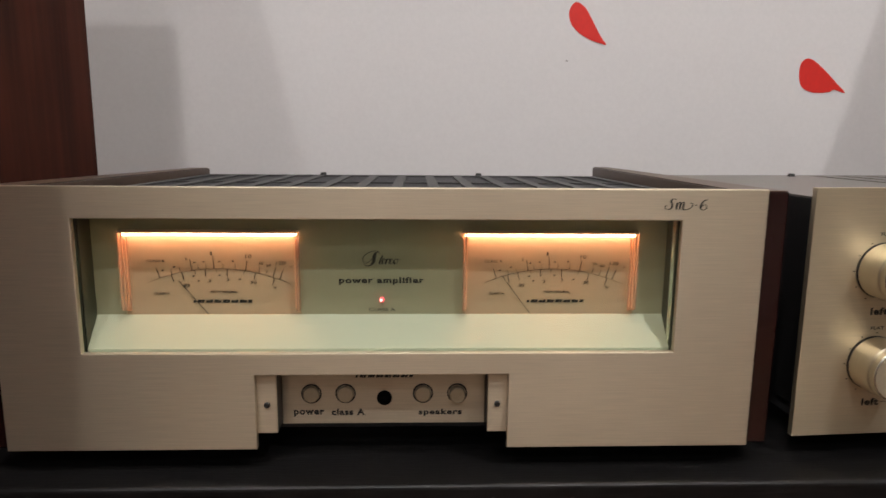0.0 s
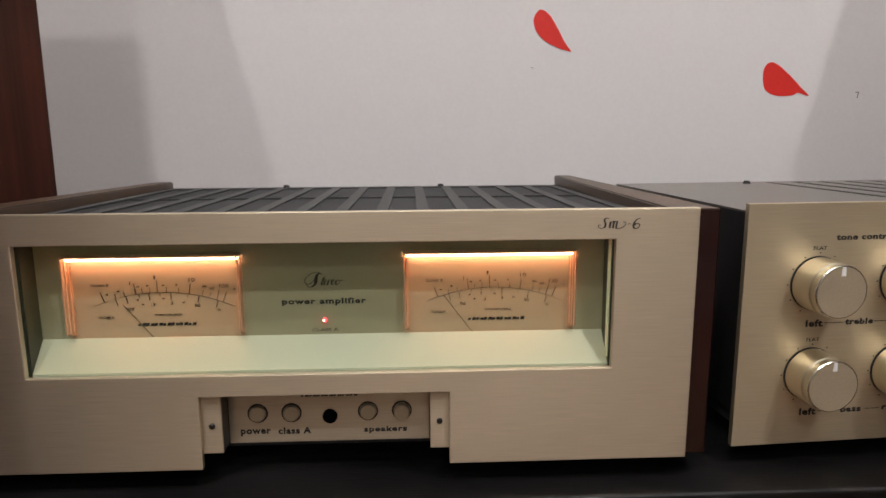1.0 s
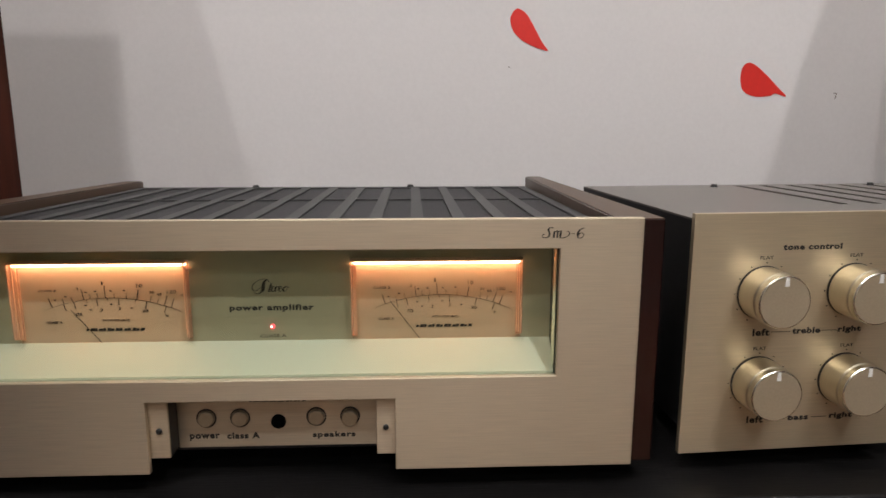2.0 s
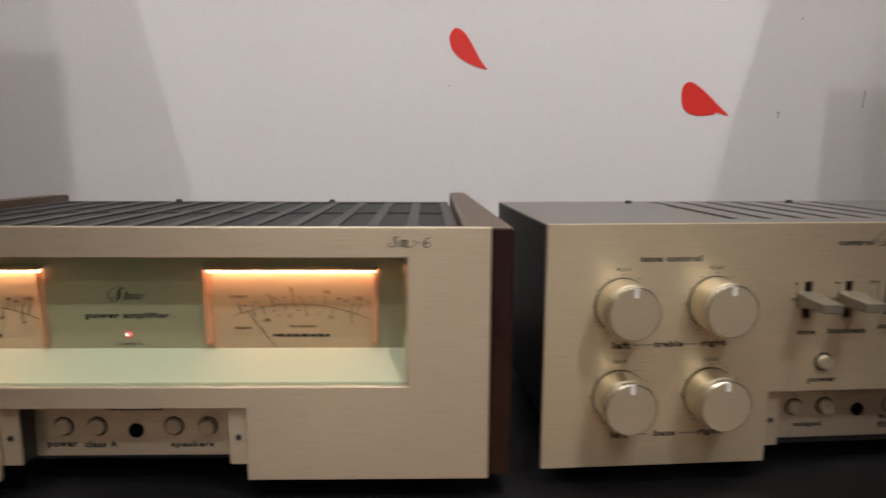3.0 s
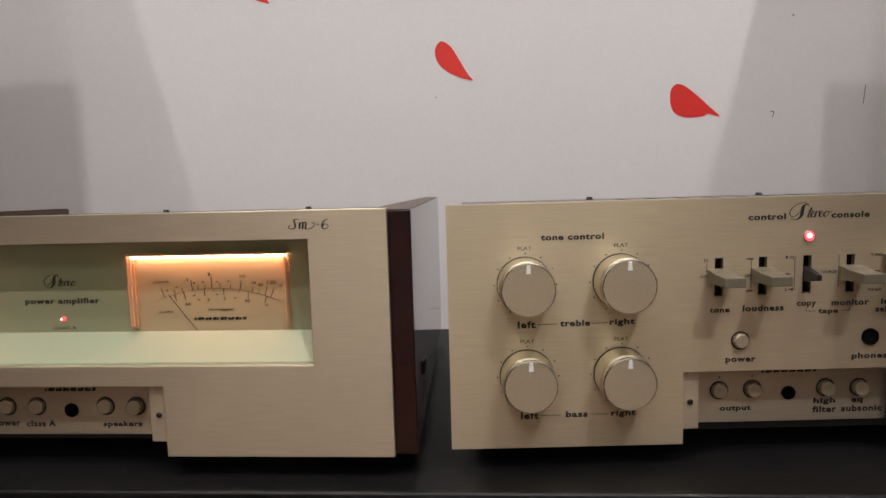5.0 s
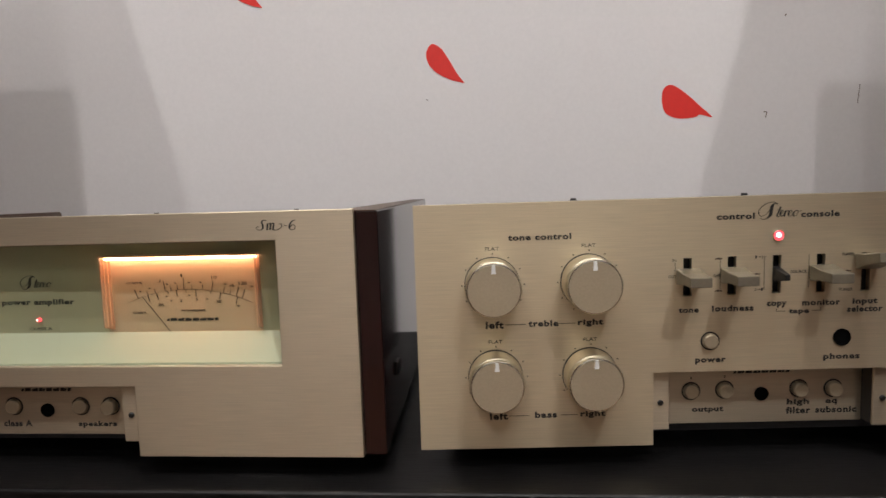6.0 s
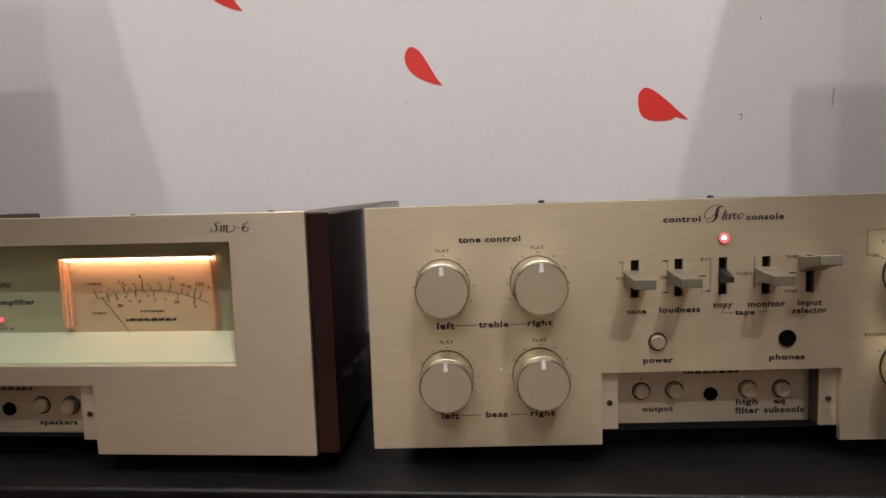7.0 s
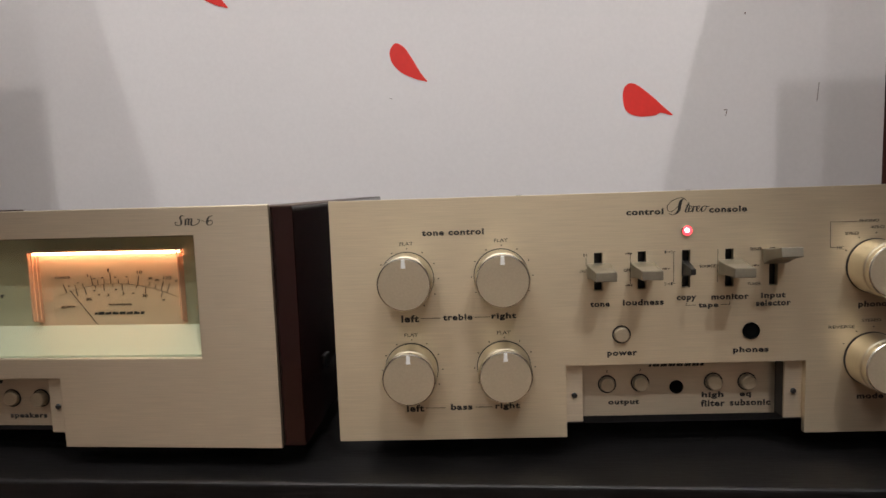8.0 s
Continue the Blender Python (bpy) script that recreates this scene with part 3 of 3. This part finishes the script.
    lettering("power", 0.1659, FB + 0.0130, 0.0176, 0.0042, thing, INK, depth, 0, 0.026)
    lettering("class A", 0.1885, FB + 0.0137, 0.0192, 0.0040, thing, INK, depth, 0, 0.026)
    lettering("speakers", 0.2419, FB + 0.0130, 0.0253, 0.0044, thing, INK, depth, 0, 0.026)
    bars(thing, 0.1928, 0.2260, 0.0358, 0.0022, depth, INK)
    # chassis, sides and cover
    part("chassis", finish(block(bmesh.new(), 0.016, 0.404, 0.030, 0.318, FB - 0.001, FB + 0.118), 0.001), BLACK_STEEL, thing)
    fall, zc = 0.035, FB + 0.1388
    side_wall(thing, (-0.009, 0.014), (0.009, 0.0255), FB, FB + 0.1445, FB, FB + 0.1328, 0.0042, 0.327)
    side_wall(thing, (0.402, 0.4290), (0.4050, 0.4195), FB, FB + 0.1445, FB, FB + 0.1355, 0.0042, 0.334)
    left, right, near, far = 0.0262, 0.4015, 0.0045, 0.321
    part("vent_grille", sloped(block(bmesh.new(), left, right, near, far, zc - 0.0026, zc - 0.0013), fall), GRILLE, thing, "dark perforated vent strips")
    count, bar = 14, 0.0080
    xs = [left]
    for i in range(count):
        a = left + (right - left - bar) * i / count
        xs += [a + bar, a + (right - left - bar) / count]
    xs += [right]
    ys = [near, near + 0.028, 0.190, 0.193, far - 0.012, far]
    slots = [(xs[i], xs[i + 1]) for i in range(1, len(xs) - 1, 2)]
    bm = pierced(bmesh.new(), xs, ys, lambda x, y: y < ys[1] or y > ys[4] or ys[2] < y < ys[3] or not any(p < x < q for p, q in slots), 0.0, 0.0012)
    part("top_cover", sloped(lying(bm, zc), fall), COVER_STEEL, thing, "black steel top cover with vent slots")
    for sx in (0.140, 0.290):
        bm = bmesh.new()
        bmesh.ops.create_cone(bm, cap_ends=True, segments=16, radius1=0.0034, radius2=0.0024, depth=0.0024)
        bmesh.ops.translate(bm, verts=bm.verts[:], vec=(sx - 0.002, 0.316, zc - fall * 0.316 + 0.0012))
        part("cover_screw", bm, BLACK, thing)
    part("side_clip", finish(block(bmesh.new(), 0.4262, 0.4289, 0.058, 0.070, FB + 0.032, FB + 0.041), 0.0008), BLACK, thing, "small black side clip")
    feet(thing, (0.05, 0.366), (0.06, 0.28))
    return thing


def lever(parent, x, z, tilt, narrow=False):
    """A paddle lever in its slot; tilt lifts the tip."""
    bm = bmesh.new()
    if narrow:
        hexa(bm, [(-0.0014, -0.0140, -0.0016), (0.0014, -0.0140, -0.0016), (0.0014, -0.0140, 0.0016), (-0.0014, -0.0140, 0.0016)],
             [(-0.0021, 0.002, -0.0046), (0.0021, 0.002, -0.0046), (0.0021, 0.002, 0.0046), (-0.0021, 0.002, 0.0046)])
    else:
        rows = [(0.002, 0.0030, 0.0044), (-0.0012, 0.0068, 0.0044), (-0.0050, 0.0068, 0.0040), (-0.0100, 0.0063, 0.0031), (-0.0160, 0.0060, 0.0029), (-0.0240, 0.0059, 0.0027)]
        for (ya, wa, ha), (yb, wb, hb) in zip(rows, rows[1:]):
            hexa(bm, [(-wb, yb, -hb), (wb, yb, -hb), (wb, yb, hb), (-wb, yb, hb)], [(-wa, ya, -ha), (wa, ya, -ha), (wa, ya, ha), (-wa, ya, ha)])
        bmesh.ops.remove_doubles(bm, verts=bm.verts[:], dist=1e-6)
        inner = [f for f in bm.faces if all(len(e.link_faces) > 2 for e in f.edges)]
        bmesh.ops.delete(bm, geom=inner, context="FACES_ONLY")
    bmesh.ops.transform(bm, matrix=Matrix.Translation((x, 0, FB + z)) @ Matrix.Rotation(radians(tilt), 4, "X"), verts=bm.verts[:])
    return part("lever", finish(bm, 0.0004), BLACK if narrow else LEVER, parent, "small dark selector stem" if narrow else "satin metal paddle lever")


def control_console():
    thing = tagged(new("control_console"), "champagne gold stereo control console with knobs and levers", "preamplifier")
    thing.matrix_basis = pose(0.4485, 0.0115, TOP, 0, 0, 3.6)
    W, n0, n1 = 0.416, 0.1376, 0.2780
    slots = [(0.1569, 0.0891), (0.1822, 0.0893), (0.2077, 0.0894), (0.2326, 0.0894), (0.2579, 0.0895)]
    sw, sh = 0.0024, 0.0222
    zs = sorted({FB, FB + 0.0440, FB + FH, *[FB + z for _, z in slots], *[FB + z + sh for _, z in slots]})
    xs = sorted({0.0, n0, n1, W, *[x - sw for x, _ in slots], *[x + sw for x, _ in slots]})

    def solid(x, z):
        z -= FB
        if n0 < x < n1 and z < 0.0440:
            return False
        return not any(abs(x - a) < sw and b < z < b + sh for a, b in slots)

    part("faceplate", finish(pierced(bmesh.new(), xs, zs, solid, 0.0, 0.004), 0.0004), GOLD_PALE, thing, "brushed champagne aluminium faceplate")
    part("slot_backing", block(bmesh.new(), 0.150, 0.266, 0.0065, 0.0075, FB + 0.085, FB + 0.117), BLACK, thing)
    for kx, kz in ((0.0451, 0.0987), (0.1006, 0.0992), (0.0459, 0.0438), (0.1011, 0.0440), (0.3157, 0.0990), (0.3712, 0.0990), (0.3162, 0.0440), (0.3715, 0.0440)):
        knob(thing, kx - 0.0006, kz + 0.0004)
        if kx < 0.2:
            dots(thing, kx, kz)
            lettering("FLAT", kx - 0.0002, FB + kz + 0.0212, 0.0080, 0.0020, thing)
        else:
            for a in (150, 120, 90, 60, 30):
                part("scale_dot", turned(bmesh.new(), [(0.00042, 0), (0.00042, 0.0002), (0, 0.0002)], 10, (kx + 0.0195 * math.cos(radians(a)), 0, FB + kz + 0.0195 * math.sin(radians(a)))), INK, thing)
    lettering("tone control", 0.0724, FB + 0.1260, 0.0363, 0.0036, thing, INK, 0, 0, 0.026)
    for z, dx, mid in ((0.0750, 0.0, "treble"), (0.0199, 0.0012, "bass")):
        lettering("left", 0.0455 + dx, FB + z, 0.0105, 0.0044, thing, INK, 0, 0, 0.026)
        lettering(mid, 0.0738 + dx * 0.6, FB + z + 0.0003, 0.0176 if mid == "treble" else 0.0130, 0.0038, thing, INK, 0, 0, 0.026)
        lettering("right", 0.1012 + dx * 0.8, FB + z, 0.0147, 0.0046, thing, INK, 0, 0, 0.026)
        part("rule", stroke(bmesh.new(), 0.0518 + dx, FB + z, 0.0636 + dx, FB + z, 0.0003), INK, thing)
        part("rule", stroke(bmesh.new(), 0.0832, FB + z, 0.0930, FB + z, 0.0003), INK, thing)
    lettering("control", 0.1838, FB + 0.1345, 0.0214, 0.0036, thing, INK, 0, 0, 0.026)
    stereo_script(thing, 0.2088, FB + 0.1366, 0.0, 0.000126)
    lettering("console", 0.2313, FB + 0.1347, 0.0216, 0.0036, thing, INK, 0, 0, 0.026)
    lamp = diode(thing, 0.2080, 0.1229, 0.0, 0.0026)
    part("bezel", turned(bmesh.new(), [(0.0034, 0), (0.0034, 0.0007), (0.0030, 0.0012), (0.0027, 0.0010), (0.0027, 0.0002)], 32, (0.2080, 0.0, FB + 0.1229)), BRIGHT, lamp, "bright metal bezel")
    for (sx, sz), up, tilt in zip(slots, (0.0116, 0.0116, 0.0112, 0.0116, 0.0172), (0, 0, 0, 0, -12)):
        lever(thing, sx, sz + up, tilt, abs(sx - 0.2077) < 0.001)
    for words, a, b, z, h in (("tone", 0.1520, 0.1635, 0.0808, 0.0030), ("loudness", 0.1711, 0.1949, 0.0814, 0.0036), ("copy", 0.2024, 0.2136, 0.0828, 0.0036), ("monitor", 0.2225, 0.2441, 0.0835, 0.0034), ("tape", 0.2150, 0.2265, 0.0783, 0.0036), ("input", 0.2511, 0.2652, 0.0832, 0.0042), ("selector", 0.2482, 0.2682, 0.0792, 0.0036),
                              ("power", 0.1618, 0.1794, 0.0503, 0.0036), ("phones", 0.2355, 0.2561, 0.0511, 0.0044), ("phono", 0.3070, 0.3234, 0.0766, 0.0044), ("mode", 0.3080, 0.3234, 0.0219, 0.0036)):
        lettering(words, (a + b) / 2, FB + z, b - a, h, thing, INK, 0, 0, 0.026)
    for words, x, z, w in (("IN", 0.1493, 0.1102, 0.0022), ("OUT", 0.1483, 0.1007, 0.0042), ("OFF", 0.1737, 0.1006, 0.0042), ("SOURCE", 0.2200, 0.1018, 0.0090), ("TUNER", 0.2476, 0.1111, 0.0070), ("TUNER", 0.2469, 0.0907, 0.0080),
                           ("MC", 0.2957, 0.1103, 0.0040), ("27k\u03a9", 0.3019, 0.1186, 0.0075), ("47k\u03a9", 0.3162, 0.1219, 0.0075), ("PHONO", 0.3114, 0.1257, 0.0110), ("REVERSE", 0.2978, 0.0637, 0.0150), ("STEREO", 0.3148, 0.0674, 0.0110)):
        lettering(words, x, FB + z, w, 0.0017, thing)
    for a, b, c, d in ((0.2079, 0.0804, 0.2079, 0.0789), (0.2079, 0.0789, 0.2134, 0.0789), (0.2279, 0.0789, 0.2331, 0.0789), (0.2331, 0.0789, 0.2331, 0.0806), (0.2896, 0.1254, 0.3045, 0.1254), (0.2896, 0.1254, 0.2899, 0.1106), (0.2899, 0.1106, 0.2931, 0.1106),
                       (0.1498, 0.1090, 0.1498, 0.1035), (0.1755, 0.1105, 0.1755, 0.0925), (0.2005, 0.1110, 0.2005, 0.0920), (0.2015, 0.1110, 0.2005, 0.1110), (0.2015, 0.0920, 0.2005, 0.0920), (0.2258, 0.1115, 0.2258, 0.0925)):
        part("rule", stroke(bmesh.new(), a, FB + b, c, FB + d, 0.00025), INK, thing)
    for x, z in ((0.1745, 0.1105), (0.1745, 0.0918), (0.1960, 0.1010), (0.2475, 0.1015)):
        bars(thing, x - 0.002, x + 0.002, z, 0.0010, 0.0, BROWN_INK, 2, "print_bar")
    for z, first, second in ((0.1108, "1", "2"), (0.0920, "2", "1")):
        lettering(first, 0.1957, FB + z, 0.0009, 0.0017, thing)
        lettering(second, 0.1994, FB + z, 0.0009, 0.0017, thing)
        arrow = stroke(bmesh.new(), 0.1966, FB + z, 0.1984, FB + z, 0.00025)
        stroke(arrow, 0.1978, FB + z + 0.0005, 0.1985, FB + z, 0.00025)
        stroke(arrow, 0.1978, FB + z - 0.0005, 0.1985, FB + z, 0.00025)
        part("arrow", arrow, INK, thing)
    push_button(thing, 0.1702, 0.0624, 0.0, 0.0043, 0.0030, GOLD_SATIN)
    socket(thing, 0.2456, 0.0628, 0.0, 0.0050)
    depth = 0.0165
    front_bay(thing, 0.0, n0, n1, 0.0105, depth)
    for bx, bz, out in ((0.1648, 0.0276, 0.0030), (0.1851, 0.0280, 0.0045), (0.2298, 0.0278, 0.0045), (0.2503, 0.0275, 0.0045)):
        push_button(thing, bx, bz - 0.0005, depth, 0.0045, out)
    socket(thing, 0.2073, 0.0245, depth, 0.0042)
    for words, a, b, z, h in (("output", 0.1655, 0.1846, 0.0149, 0.0040), ("high", 0.2229, 0.2363, 0.0185, 0.0046), ("eq", 0.2461, 0.2530, 0.0182, 0.0034), ("filter", 0.2225, 0.2372, 0.0135, 0.0042), ("subsonic", 0.2402, 0.2649, 0.0136, 0.0040)):
        lettering(words, (a + b) / 2, FB + z, b - a, h, thing, INK, depth, 0, 0.026)
    lettering("1", 0.1648, FB + 0.0352, 0.0006, 0.0016, thing, INK, depth)
    lettering("2", 0.1851, FB + 0.0356, 0.0012, 0.0016, thing, INK, depth)
    bars(thing, 0.1903, 0.2240, 0.0386, 0.0022, depth, INK)
    part("chassis", finish(block(bmesh.new(), 0.0168, W - 0.0168, 0.024, 0.249, FB - 0.001, FB + 0.128), 0.001), BLACK_STEEL, thing)
    zc, fall = FB + 0.1390, 0.022
    left, right, near, far = 0.0145, W - 0.0145, 0.0045, 0.252
    slots = [(0.1525 + 0.0255 * i, 0.1600 + 0.0255 * i) for i in range(7)]
    xs = [left, *[v for pair in slots for v in pair], right]
    ys = [near, 0.092, far - 0.010, far]
    bm = pierced(bmesh.new(), xs, ys, lambda x, y: y < ys[1] or y > ys[2] or not any(p < x < q for p, q in slots), 0.0, 0.0012)
    part("top_cover", sloped(lying(bm, zc), fall), GREY_STEEL, thing, "grey brown steel top cover with narrow slots")
    for a in (left, right - 0.002):
        part("cover_side", sloped(block(bmesh.new(), a, a + 0.002, near, far, FB + 0.010, zc - 0.0013), fall), BLACK, thing)
    part("vent_grille", sloped(block(bmesh.new(), 0.140, right - 0.01, near, far - 0.004, zc - 0.006, zc - 0.004), fall), GRILLE, thing)
    for sx in (0.129, 0.281):
        bm = bmesh.new()
        bmesh.ops.create_cone(bm, cap_ends=True, segments=16, radius1=0.0034, radius2=0.0024, depth=0.0026)
        bmesh.ops.translate(bm, verts=bm.verts[:], vec=(sx, 0.231, zc - fall * 0.231 + 0.0013))
        part("cover_screw", bm, BLACK, thing)
    feet(thing, (0.05, 0.366), (0.05, 0.21))
    return thing


power_amplifier()
control_console()

# ---- on the wall ----


def spline_outline(points, n=8):
    """A closed smooth outline through a few points."""
    out = []
    k = len(points)
    for i in range(k):
        p = [Vector(points[(i + j) % k]) for j in (-1, 0, 1, 2)]
        for s in range(n):
            t = s / n
            out.append(0.5 * (2 * p[1] + (p[2] - p[0]) * t + (2 * p[0] - 5 * p[1] + 4 * p[2] - p[3]) * t * t + (3 * p[1] - p[0] - 3 * p[2] + p[3]) * t ** 3))
    return out


def petal(x, z, points):
    bm = bmesh.new()
    outline = spline_outline(points)
    front, back = [bm.verts.new((p.x, -0.0006, p.y)) for p in outline], [bm.verts.new((p.x, 0.0, p.y)) for p in outline]
    bm.faces.new(front), bm.faces.new(back[::-1])
    for i in range(len(front)):
        j = (i + 1) % len(front)
        bm.faces.new((front[i], front[j], back[j], back[i]))
    bmesh.ops.recalc_face_normals(bm, faces=bm.faces[:])
    ob = tagged(part("petal_sticker", bm, PETAL_RED), "bright red petal shaped sticker on the wall", "wall sticker", "red petals on the wall")
    ob.location = (x, WALL_Y, z)


SLIM = [(-0.0390, 0.0480), (-0.0460, 0.0375), (-0.0430, 0.0235), (-0.0320, 0.0120), (-0.0160, 0.0040), (-0.0060, 0.0010), (0.0, 0.0), (-0.0075, 0.0100), (-0.0190, 0.0300), (-0.0280, 0.0430)]
WIDE = [(-0.0520, 0.0400), (-0.0585, 0.0330), (-0.0590, 0.0180), (-0.0540, 0.0060), (-0.0400, 0.0000), (-0.0210, 0.0006), (-0.0140, 0.0036), (0.0, 0.0), (-0.0130, 0.0125), (-0.0250, 0.0240), (-0.0420, 0.0375)]
petal(0.4545, 1.0355, SLIM)
petal(0.7535, 0.982, WIDE)
petal(0.2035, 1.138, SLIM)


def scuff(x, z, strokes):
    bm = bmesh.new()
    for a, b, c, d, w in strokes:
        stroke(bm, a, b, c, d, w, 0.0, 0.0002)
    ob = tagged(part("wall_scuff", bm, SCUFF), "small brown scuff mark on the white wall", "scuff mark")
    ob.location = (x, WALL_Y, z)


scuff(0.8155, 0.983, [(-0.002, 0.003, 0.002, 0.003, 0.0012), (0.002, 0.003, 0.0005, -0.004, 0.0010)])
scuff(0.922, 1.004, [(-0.001, -0.012, 0.001, 0.010, 0.0009)])
scuff(0.836, 1.098, [(0.0, -0.001, 0.001, 0.001, 0.0016)])
scuff(0.432, 0.749, [(-0.006, 0.001, -0.002, -0.0008, 0.0009), (-0.002, -0.0008, 0.002, -0.0005, 0.0009), (0.002, -0.0005, 0.006, 0.0008, 0.0008)])

scuff(0.408, 1.016, [(-0.0015, 0.0006, 0.0012, -0.0006, 0.0008)])


def cable():
    """A black cord from the back of the console down to the table top."""
    curve = bpy.data.curves.new("cable", "CURVE")
    curve.dimensions, curve.bevel_depth, curve.bevel_resolution, curve.use_fill_caps = "3D", 0.0035, 4, True
    line = curve.splines.new("NURBS")
    points = [(0.462, 0.258, 0.800), (0.456, 0.272, 0.795), (0.452, 0.276, 0.775), (0.452, 0.276, 0.757), (0.470, 0.290, 0.7536), (0.520, 0.310, 0.7536), (0.600, 0.318, 0.7536)]
    line.points.add(len(points) - 1)
    for p, c in zip(line.points, points):
        p.co = (*c, 1)
    line.use_endpoint_u, line.order_u = True, 4
    ob = bpy.data.objects.new("cable", curve)
    me = bpy.data.meshes.new_from_object(ob)
    bpy.data.objects.remove(ob)
    me.materials.append(RUBBER)
    tagged(new("cable", me), "black rubber mains cable lying behind the control console", "cable")


cable()
